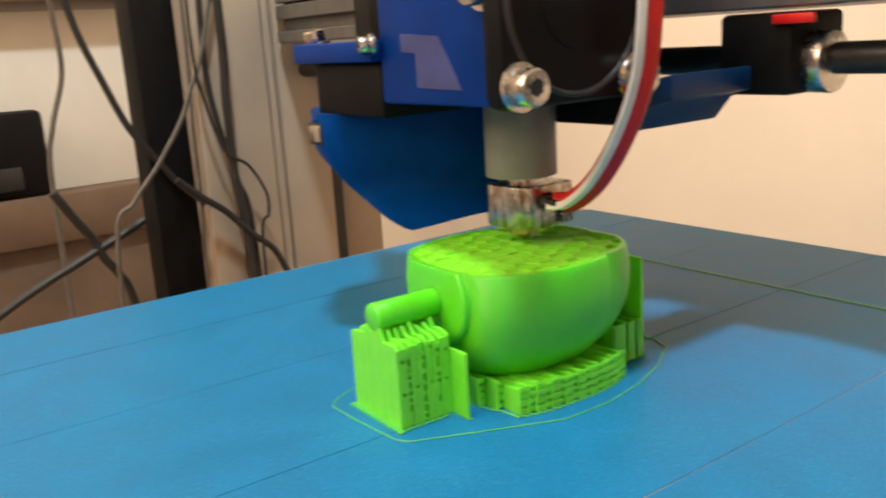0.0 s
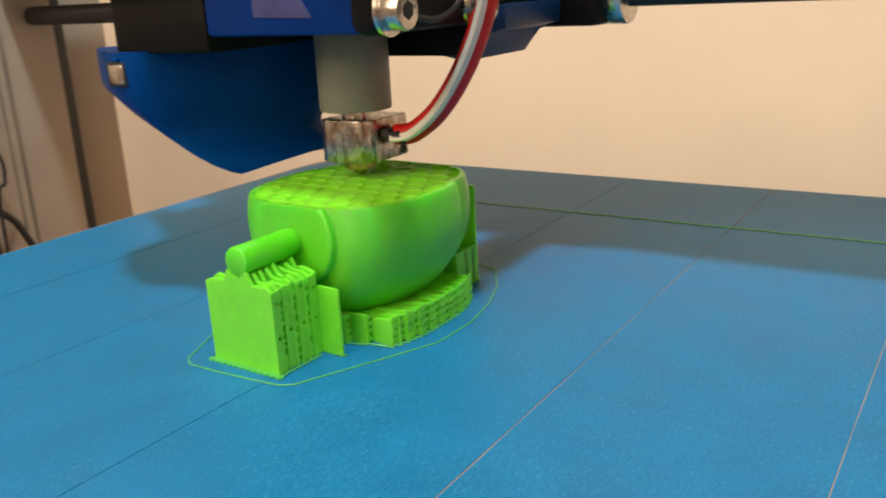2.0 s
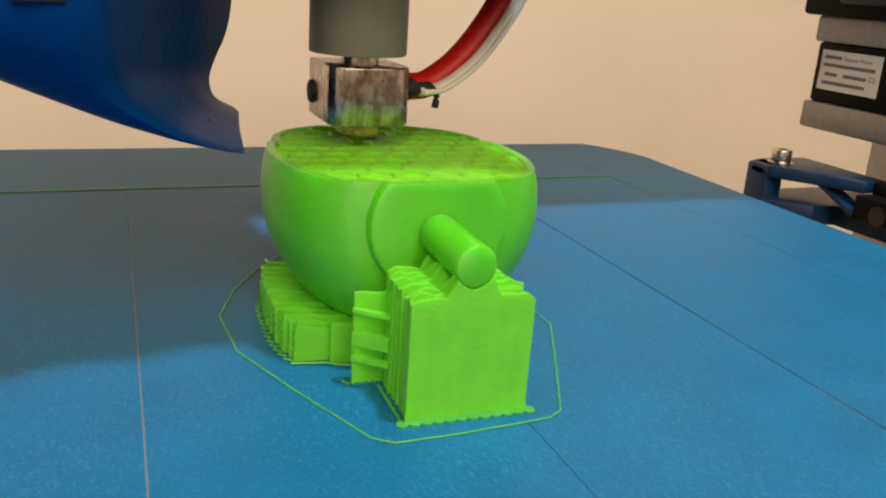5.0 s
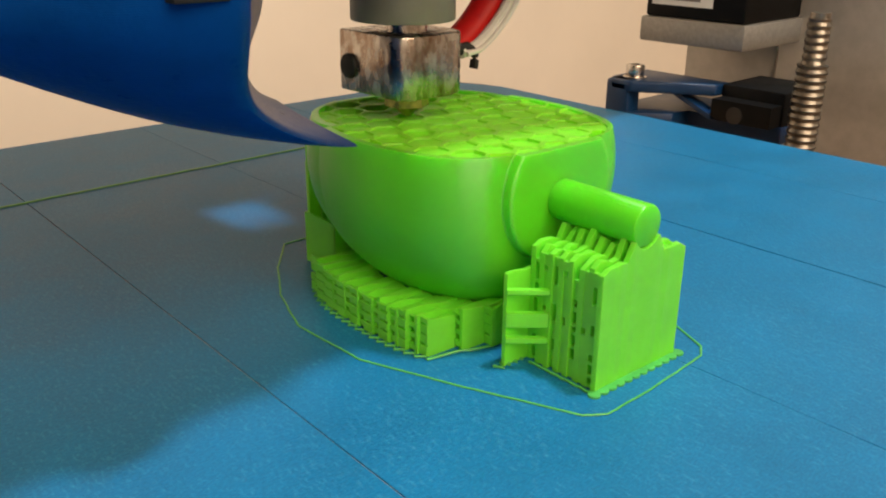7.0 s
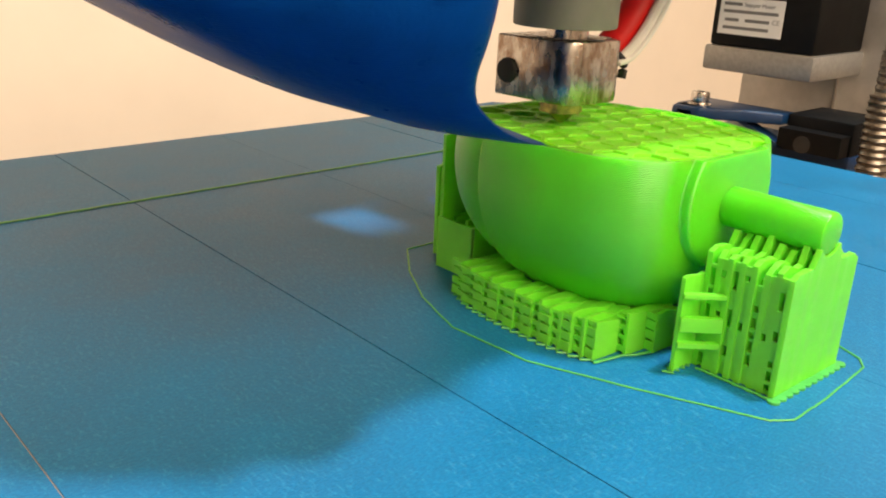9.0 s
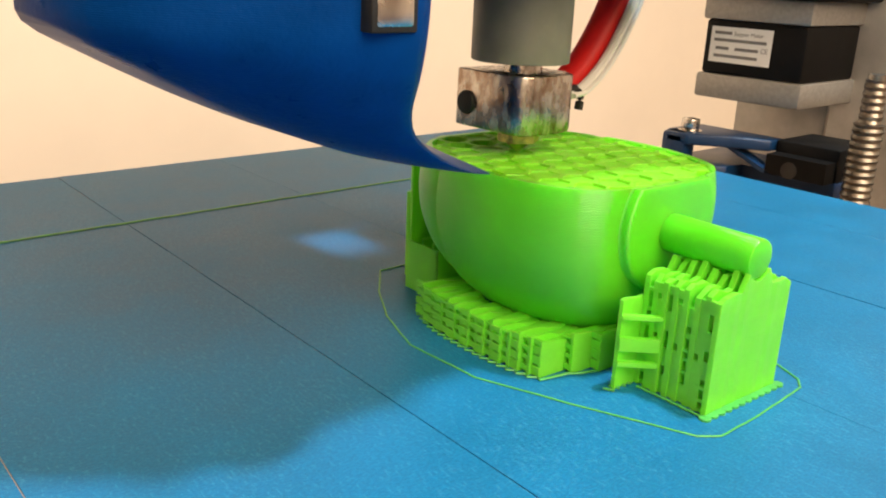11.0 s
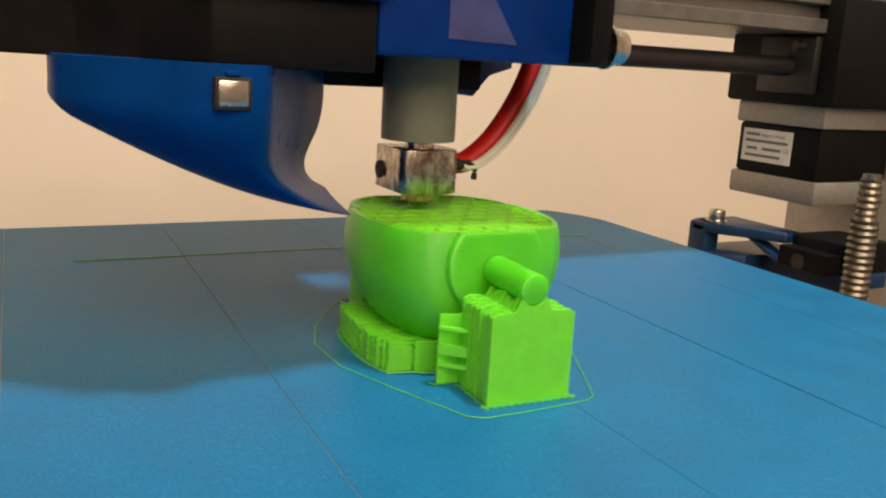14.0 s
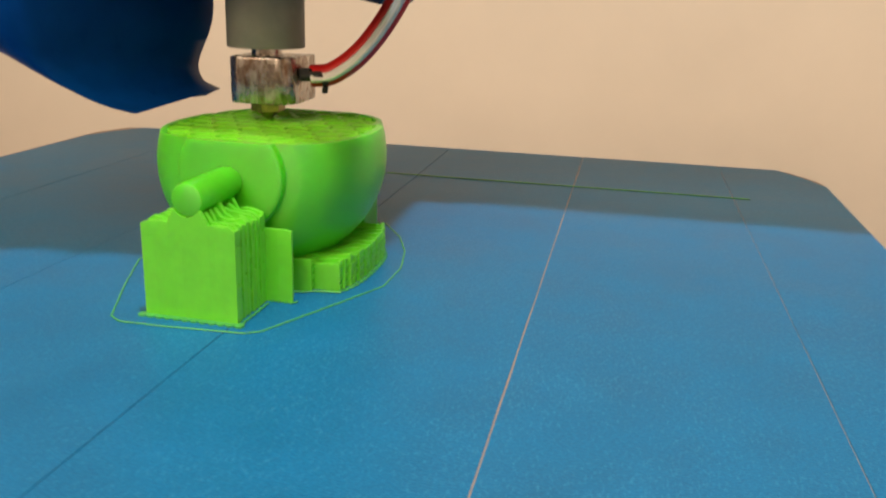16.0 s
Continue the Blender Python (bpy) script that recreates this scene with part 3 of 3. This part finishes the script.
def fan_duct():
    t = thing("fan_duct", "glossy blue curved plastic fan duct aimed at the nozzle", "fan duct", HEAD)
    # from the nozzle: left x and z, ridge x, y and z, right x and z, back y
    rows = [(-7.75, 6.2, -4.5, -2.78, 6.2, -2.08, 6.2, 2.1), (-7.75, 5.7, -4.5, -2.78, 5.7, -2.08, 5.7, 2.1), (-7.7, 5.25, -4.5, -2.72, 5.2, -2.1, 5.25, 2.1),
            (-7.0, 4.83, -4.45, -2.56, 4.78, -2.2, 4.8, 2.05), (-6.1, 4.37, -4.33, -2.3, 4.36, -2.36, 4.42, 2.0), (-5.25, 3.98, -4.05, -2.07, 4.0, -2.47, 4.08, 1.95),
            (-4.45, 3.66, -3.58, -1.95, 3.68, -2.44, 3.82, 1.92), (-3.7, 3.42, -3.05, -1.88, 3.44, -2.3, 3.62, 1.9), (-3.05, 3.28, -2.6, -1.8, 3.3, -2.1, 3.5, 1.9),
            (-2.65, 3.22, -2.3, -1.72, 3.24, -1.95, 3.43, 1.9)]
    fine = []
    cols = [spline([(r[k], r[k + 1], 0) for r in rows], 3) for k in (0, 2, 4, 6)]
    for a, b, c, d in zip(*cols):
        fine.append((a.x, a.y, b.x, b.y, c.x, c.y, d.x, d.y))
    bm = bmesh.new()
    rings = []
    for xl, zl, xm, y0, zm, xr, zr, y1 in fine:
        w, d = xr - xl, y1 - y0
        left, ridge, right = Vector((xl, y0 + 0.36 * d, zl)), Vector((xm, y0, zm)), Vector((xr, y0 + 0.74 * d, zr))
        ring = [left, left.lerp(ridge, 0.3) + Vector((-0.04 * w, -0.03 * d, 0)), left.lerp(ridge, 0.62) + Vector((-0.02 * w, -0.05 * d, 0)), left.lerp(ridge, 0.88) + Vector((0, -0.025 * d, 0)), ridge.lerp(left, 0.03),
                ridge.lerp(right, 0.06) + Vector((0, -0.005 * d, 0)), ridge.lerp(right, 0.16), ridge.lerp(right, 0.4) + Vector((-0.02 * w, 0.02 * d, 0)), ridge.lerp(right, 0.72) + Vector((-0.02 * w, 0.02 * d, 0)), right,
                Vector((xr + 0.01, y1 - 0.35, zr)), Vector((xr - 0.16 * w, y1, zr)), Vector((xl + 0.25 * w, y1, zl)), Vector((xl, y1 - 0.5, zl))]
        rings.append([bm.verts.new(p + Vector((NX, NY, 0))) for p in ring])
    for a, b in zip(rings, rings[1:]):
        for k in range(len(a)):
            bm.faces.new((a[k], a[(k + 1) % len(a)], b[(k + 1) % len(a)], b[k]))
    bm.faces.new(rings[0])
    bm.faces.new(rings[-1])
    part("duct_shell", bm, M_DUCT, t, smooth=60)
    x, y = NX - 5.0, NY - 2.72
    # A solid block round the nut, coloured dark as the pocket's shade.
    part("nut_pocket", box((x - 0.33, y - 0.03, 5.4), (x + 0.33, y + 0.2, 5.98), 0.03), M_DARK, t)
    part("square_nut", box((x - 0.27, y - 0.05, 5.46), (x + 0.27, y + 0.14, 5.93), 0.05), M_STEEL, t, "shiny square steel nut")
    part("nut_slot", box((x - 0.12, y - 0.035, 6.0), (x + 0.12, y + 0.2, 6.08), 0.02), M_DUCT, t)
    return t


def carriage():
    t = thing("extruder_carriage", "dark blue printed extruder carriage with black fans and steel screws", "extruder carriage", HEAD)
    bm = box((-2.45, 2.5, 6.5), (2.06, 7.2, 11.5), 0.12)
    part("front_block", bm, M_BLUE, t, "deep blue printed plastic block")
    # Flat polygon on the block's front, paler and more violet than the block.
    part("front_panel", prism([(-1.5, 8.1), (-0.1, 8.0), (0.65, 6.85), (-0.95, 6.9), (-0.95, 7.65), (-1.5, 7.7)], "y", 2.47, 2.51), M_VIOLET, t, "flat pale violet polygon")
    # The rear notch is added to let a lit patch fall on the bed.
    part("under_plate", prism([(-2.2, 6.2), (2.0, 6.2), (2.0, 7.3), (-0.1, 7.3), (-0.1, 9.75), (-2.2, 9.75)], "z", 5.75, 6.55, 0.1), M_BLACK, t, "black plastic plate")
    part("rear_plate", prism([(1.2, 6.5), (1.2, 5.75), (1.9, 5.6), (2.3, 6.2), (3.0, 6.35), (3.0, 6.9)], "y", 6.4, 9.5, 0.05), M_BLUE_DIM, t)
    # Both blower outlines are cut back on the left to shape the bed shadow.
    part("blower", prism([(-2.45, 2.5), (-5.6, 2.5), (-6.6, 4.0), (-7.6, 5.2), (-10.2, 6.7), (-10.2, 6.95), (-2.45, 6.95)], "z", 6.15, 7.5, 0.1), M_BLACK, t, "black blower fan housing")
    part("cross_bar", box((-6.2, 2.2, 7.5), (-2.4, 3.0, 8.0), 0.06), M_BLUE, t)
    part("blower_top", prism([(-2.45, 3.2), (-4.5, 3.6), (-6.3, 5.0), (-10.2, 6.7), (-10.2, 7.0), (-2.45, 7.0)], "z", 7.5, 11.0, 0.1), M_BLACK, t)
    # Added block behind the blower that only closes the head's shadow on the bed.
    part("rear_shade_block", box((-9.8, 7.25, 6.7), (-2.1, 9.9, 8.05), 0.2), M_BLACK, t)
    bolt("cap_screw", (-5.6, 2.6, 8.0), (0, -0.2, 1), 0.28, 0.35, t)
    # cooling fan on the side
    part("fan_frame", box((2.06, 1.82, 6.5), (2.7, 5.88, 10.6), 0.25), M_BLACK, t, "black square cooling fan")
    part("fan_ring", sweep([(2.69, 3.85 + 1.85 * math.cos(a), 8.55 + 1.85 * math.sin(a)) for a in [k * math.pi / 24 for k in range(48)]], 0.07, 0.07, 8, up=(1, 0, 0), closed=True), M_BLACKMETAL, t)
    part("fan_hub", cyl((2.3, 3.85, 8.55), (2.75, 3.85, 8.55), 1.0, n=32, bevel=0.1), M_BLACK, t)
    for y, z in ((2.25, 6.95), (5.45, 6.95), (2.25, 10.15), (5.45, 10.15)):
        bolt("cap_screw", (2.76, y, z), (1, 0, 0), 0.37, 0.42, t)
    bolt("cap_screw", (1.4, 2.5, 8.9), (0, -1, 0), 0.37, 0.42, t)
    bolt("cap_screw", (-2.5, 2.3, 7.9), (-0.3, -1, 0), 0.2, 0.3, t)
    # bearing on the rod
    part("bearing_housing", box((2.1, 9.3, 6.2), (4.0, 11.6, 8.08), 0.15), M_BLACK, t)
    part("bearing", cyl((3.9, 10.4, 6.9), (4.45, 10.4, 6.9), 0.72, n=32, bevel=0.06), M_STEEL, t, "shiny steel bearing end")
    part("endstop_board", box((3.6, 9.14, 7.8), (4.6, 9.3, 8.02), 0.03), M_RED, t, "red endstop circuit board")
    return t


def wires():
    t = thing("heater_wires", "red sleeved wire and white wires rising from the hot end", "cable", HEAD)
    a = [(NX + 1.0, NY + 0.1, 4.05), (NX + 1.5, NY + 0.15, 4.15), (NX + 2.2, NY + 0.2, 4.7), (NX + 2.9, NY + 0.25, 5.7), (NX + 3.4, NY + 0.3, 6.9), (NX + 3.6, NY + 0.3, 8.2), (NX + 3.6, NY + 0.4, 10.5)]
    part("red_sleeve", sweep(spline([(p[0] - 0.04, p[1] + 0.16, p[2] - 0.02) for p in a], 8), 0.25, 0.3, 14, up=(0, 1, 0)), M_RED, t, "red wire sleeve")
    for dx, dy, dz, r in ((0.09, -0.24, -0.03, 0.11), (0.13, -0.36, -0.05, 0.05)):
        part("white_wire", sweep(spline([(p[0] + dx, p[1] + dy, p[2] + dz) for p in a], 8), r, n=10), M_WHITE, t, "white wire")
    part("wire_lug", sweep(spline([(NX + 1.05, NY - 0.12, 4.12), (NX + 1.3, NY - 0.14, 4.1), (NX + 1.42, NY - 0.16, 3.95), (NX + 1.4, NY - 0.16, 3.72)], 5), 0.1, 0.06, 8), M_DARK, t, "dark terminal lug")
    part("wire_crimp", cyl((NX + 0.85, NY - 0.12, 4.05), (NX + 1.3, NY - 0.12, 4.08), 0.11, n=12), M_DARK, t)
    return t


hot_end()
fan_duct()
carriage()
wires()


# ---- printer frame ----
def x_axis():
    rod = part("guide_rod", cyl((-21, 10.0, 7.0), (18.6, 10.0, 7.0), 0.37, n=24), M_BLACKMETAL)
    rod.location = Vector(FRAME) * U
    tagged(rod, "dark steel guide rod of the printer's cross axis", "rod")
    # The beam's unseen depth is made up to cast the wide shadow band.
    bm = bmesh.new()
    for y0, y1, z0, z1 in ((8.7, 16.6, 8.2, 8.7), (8.7, 16.6, 9.2, 9.8), (9.1, 16.2, 8.7, 9.2), (8.7, 16.6, 9.9, 10.4), (9.1, 16.2, 9.8, 9.9)):
        add_box(bm, (-20.9, y0, z0), (26, y1, z1), 0.04, 1)
    beam = part("cross_beam", bm, M_RAIL)
    beam.location = Vector(FRAME) * U
    tagged(beam, "grey slotted aluminium cross beam of the printer", "beam")


def z_drive(side):
    """Motor, screw and clamp at one end of the cross axis."""
    s = side
    x0 = 18.3

    def bx(x, x2, y, y2, z, z2, b=0.0):
        a, c = sorted((s * x, s * x2))
        return box((a, y, z), (c, y2, z2), b)
    t = thing("stepper_motor", "black and silver stepper motor with a white label", "motor", FRAME)
    part("lower_plate", bx(x0, x0 + 4.3, 8.55, 12.85, 1.85, 2.75, 0.1), M_CASTALU, t, "silver cast end plate")
    part("motor_body", bx(x0 + 0.12, x0 + 4.18, 8.67, 12.73, 2.75, 4.75, 0.12), M_BLACK, t, "black laminated body")
    part("upper_plate", bx(x0, x0 + 4.3, 8.55, 12.85, 4.75, 5.6, 0.1), M_CASTALU, t, "silver cast end plate")
    if s > 0:
        lab = part("label", box((x0 + 0.095, 9.95, 3.2), (x0 + 0.12, 12.45, 4.5)), M_LABEL, t, "white printed label")
        for z, w, y0 in ((4.28, 0.72, 12.3), (4.02, 2.15, 12.3), (3.72, 0.55, 12.2), (3.72, 0.95, 11.4), (3.44, 1.8, 12.25)):
            part("print_bar", box((x0 + 0.088, y0 - w, z - 0.055), (x0 + 0.096, y0, z + 0.055)), M_INK, lab)
        for words, y0, z, size in (("Stepper Motor", 11.5, 4.21, 0.2), ("CE", 10.35, 3.66, 0.24)):
            cu = bpy.data.curves.new("lettering", "FONT")
            cu.body, cu.size, cu.extrude = words, size * U, 0.00002
            cu.materials.append(M_INK)
            ob = new("lettering", cu)
            ob.parent = lab
            ob.matrix_local = Matrix(((0, 0, -1, (x0 + 0.088) * U), (-1, 0, 0, y0 * U), (0, 1, 0, z * U), (0, 0, 0, 1)))
    k = thing("axis_end_block", "black end block holding the cross axis above the motor", "bracket", FRAME)
    part("block", bx(x0 - 0.4, x0 + 4.6, 8.0, 13.2, 5.6, 9.5, 0.15), M_BLACK, k)
    part("flange", bx(x0 - 0.7, x0 - 0.3, 8.8, 11.4, 6.0, 8.1, 0.08), M_BLACKMETAL, k)
    part("rod_stub", cyl((s * (x0 - 1.1), 9.4, 7.75), (s * (x0 - 0.4), 9.4, 7.75), 0.18, n=16), M_BLACKMETAL, k)
    q = thing("lead_screw", "shiny threaded steel lead screw with a coil coupling", "lead screw", FRAME)
    bm = bmesh.new()
    cx, cy = s * 17.6, 5.7
    add_cyl(bm, (cx, cy, -9), (cx, cy, 3.5), 0.31, n=20)
    z = -6.0
    while z < 3.3:
        r = 0.38 if z > 1.7 else 0.5
        add_cyl(bm, (cx, cy, z), (cx, cy, z + 0.1), r, r * 0.86, n=20)
        add_cyl(bm, (cx, cy, z + 0.1), (cx, cy, z + 0.2), r * 0.86, r, n=20)
        z += 0.24
    part("thread", bm, M_SCREW, q)
    c = thing("bed_clamp", "blue printed corner bracket coloured darker for shade, with a steel cap screw", "bracket", FRAME)
    poly = [(16.0, 12.3), (16.0, 11.4), (17.0, 10.2), (18.0, 10.2), (18.0, 6.6), (20.6, 6.6), (20.6, 12.6), (16.5, 12.6)]
    poly = [(s * x, y) for x, y in poly]
    arm = [(s * x, y) for x, y in ((16.0, 12.3), (16.0, 11.4), (17.0, 10.2), (17.7, 9.0), (18.6, 9.0), (18.6, 12.6), (16.5, 12.6))]
    part("upper_flange", prism(arm, "z", 0.35, 0.75, 0.08), M_BLUE_DIM, c)
    part("lower_flange", prism(poly, "z", -1.0, -0.35, 0.08), M_BLUE_DIM, c)
    part("front_post", bx(16.0, 16.8, 11.5, 12.5, -1.0, 0.75, 0.15), M_BLUE_DIM, c)
    part("rear_post", bx(18.02, 20.6, 6.62, 9.0, -0.9, 0.78, 0.1), M_BLACK, c)
    # The web is coloured black for the shade inside the bracket.
    part("web", bx(17.3, 18.0, 6.7, 8.9, -0.36, 0.36), M_BLACK, c)
    part("clamp_bolt", cyl((s * 17.28, 8.0, -0.1), (s * 17.4, 8.0, -0.1), 0.3, n=20), M_BLACKMETAL, c)
    a, d = sorted((s * 17.3, s * 17.9))
    part("brace", prism([(8.6, -0.36), (9.0, -0.36), (10.7, 0.36), (10.3, 0.36)], "x", a, d), M_BLUE_DIM, c)
    bolt("cap_screw", (s * 16.85, 11.85, 0.75), (0, 0, 1), 0.33, 0.45, c)
    u = thing("upright_post", "brushed aluminium upright post of the printer frame", "post", FRAME, group="upright posts")
    part("profile", bx(22.7, 24.7, 9.5, 13.5, -10, 14, 0.1), M_ALU, u)
    part("side_plate", bx(22.4, 23.0, 1.0, 9.3, -10, 14, 0.05), M_ALU, u)


x_axis()
z_drive(1)


# ---- behind the printer ----
def left_side():
    u = thing("upright_post", "grey beige aluminium upright post with vertical grooves", "post", group="upright posts")
    for y0, y1 in ((5.15, 6.6), (6.66, 8.5), (8.62, 9.0), (9.12, 11.5)):
        part("profile", box((-23.4, y0, -10), (-21.0 - 0.15 * (y0 > 8.6), y1, 15), 0.12), M_GREYBOARD, u)
    part("groove", box((-23.2, 4.9, -10), (-21.6, 11.4, 15)), M_GREYBOARD, u)
    part("rear_profile", box((-23.6, 11.5, -10), (-22.0, 12.5, 15), 0.05), M_BLACKMETAL, u)
    part("rear_profile", box((-24.5, 12.5, -10), (-22.6, 15.0, 15), 0.05), M_GREYBOARD, u)
    tagged(part("black_post", box((-23.6, 3.05, -10), (-21.8, 5.08, 15), 0.1), M_BLACK), "black painted metal post beside the printer", "post")
    runs = (([(-21.6, 0.2, 14.5), (-21.6, 0.4, 11.5), (-21.6, 0.8, 9.2), (-21.6, 1.5, 7.2), (-21.6, 2.3, 5.2), (-21.6, 3.3, 3.7), (-21.6, 4.1, 2.6), (-21.0, 5.0, 1.6)], 0.15, "thick black"),
            ([(-20.6, 6.3, 11), (-20.6, 5.4, 7.9), (-20.6, 4.7, 6.4), (-20.6, 4.2, 5.3), (-20.6, 3.0, 3.6), (-20.6, 1.8, 2.2), (-20.6, 0.9, 0.6), (-20.6, 0.6, -9)], 0.1, "thin grey"),
            ([(-20.4, 6.3, 11.2), (-20.4, 6.3, 7.9), (-20.4, 6.2, 6.2), (-20.4, 6.2, 4.7), (-20.4, 6.2, 2.8), (-20.4, 6.4, 0.9), (-20.4, 6.6, -1.9), (-20.4, 6.7, -9)], 0.19, "thick black"),
            ([(-20.8, 5.7, 11.2), (-20.8, 5.6, 7.6), (-20.7, 5.8, 5.2), (-20.7, 6.4, 2.6), (-20.7, 6.9, 0.2), (-20.7, 7.0, -9)], 0.13, "thin black"),
            ([(-20.2, 4.9, 11), (-20.2, 4.9, 7.6), (-20.2, 5.2, 5.9), (-20.2, 5.5, 4.7), (-20.2, 5.9, 3.7), (-20.2, 6.8, 3.1), (-20.2, 7.5, 1.8), (-20.2, 7.5, 0.8), (-20.2, 7.1, -0.4), (-20.2, 7.0, -9)], 0.07, "thin black"),
            ([(-24, -9.0, -5.5), (-24, -3.0, -2.0), (-24, 0.5, -0.4), (-24, 2.1, 0.3), (-24, 3.8, 1.1), (-24, 4.8, 1.6), (-24, 7.0, 2.8)], 0.19, "thick black"),
            ([(-20.3, 3.6, 2.9), (-20.3, 4.6, 2.0), (-20.3, 5.6, 1.2), (-20.3, 6.6, 0.1), (-20.3, 7.6, -0.8), (-20.3, 8.2, -2.0)], 0.15, "thick black"),
            ([(-24, -0.5, 2.6), (-24, 0.3, 1.2), (-24, 0.8, 0.4), (-24, 1.2, -0.6), (-24, 1.7, -1.4), (-24, 2.2, -2.8), (-24, 3.0, -9)], 0.2, "thick black"),
            ([(-21.2, 5.1, 11), (-21.2, 5.0, 6.8), (-21.2, 4.9, 4.7), (-21.2, 4.9, 2.6), (-21.2, 4.8, 0.7), (-21.2, 4.7, -1.3), (-21.2, 4.7, -9)], 0.07, "thin grey"),
            ([(-40, 4.4, 14), (-40, 4.6, 10.2), (-40, 4.6, 7.3), (-40, 3.6, 4.2), (-40, 3.1, 1.3), (-40, 3, -9)], 0.16, "thin grey"))
    for pts, r, look_of in runs:
        tagged(part("cable", sweep(spline(pts, 8), r, n=10, up=(1, 0, 0)), M_CABLEGREY if "grey" in look_of else M_CABLE), look_of + " cable hanging beside the printer frame", "cable", "hanging cables")
    sh = thing("shelf", "brown wooden shelf on the far side of the room", "shelf")
    part("board", box((-75, -20, -6.2), (-58, 24, -2.2), 0.2), M_SHELF, sh)
    part("board", box((-75, -20, 12.5), (-58, 24, 15.5), 0.2), M_SHELF, sh)
    part("side", box((-75, 24, -70), (-58, 26, 30), 0.2), M_SHELF, sh)
    part("side", box((-75, -22, -70), (-58, -20, 30), 0.2), M_SHELF, sh)
    part("board", box((-75, -20, -40), (-58, 24, -36), 0.2), M_SHELF, sh)
    part("front_panel", box((-60, -20, -36), (-59, 24, -6.2), 0.1), M_SHELF, sh)
    bd = thing("notice_sheet", "white paper sheet leaning on the wooden shelf", "paper")
    part("sheet", box((-61, -12, -2.2), (-60.6, 17.5, 12.0), 0.05), M_PAPER, bd)
    psu = thing("power_supply", "black box with cables on the wooden shelf", "power supply")
    part("case", box((-59.8, -6, -2.2), (-58.1, 7.2, 4.5), 0.5), M_BLACK, psu)
    part("terminal", box((-58.1, -2, -1.5), (-57.7, 5, 0.3), 0.1), M_BLACKMETAL, psu)


left_side()
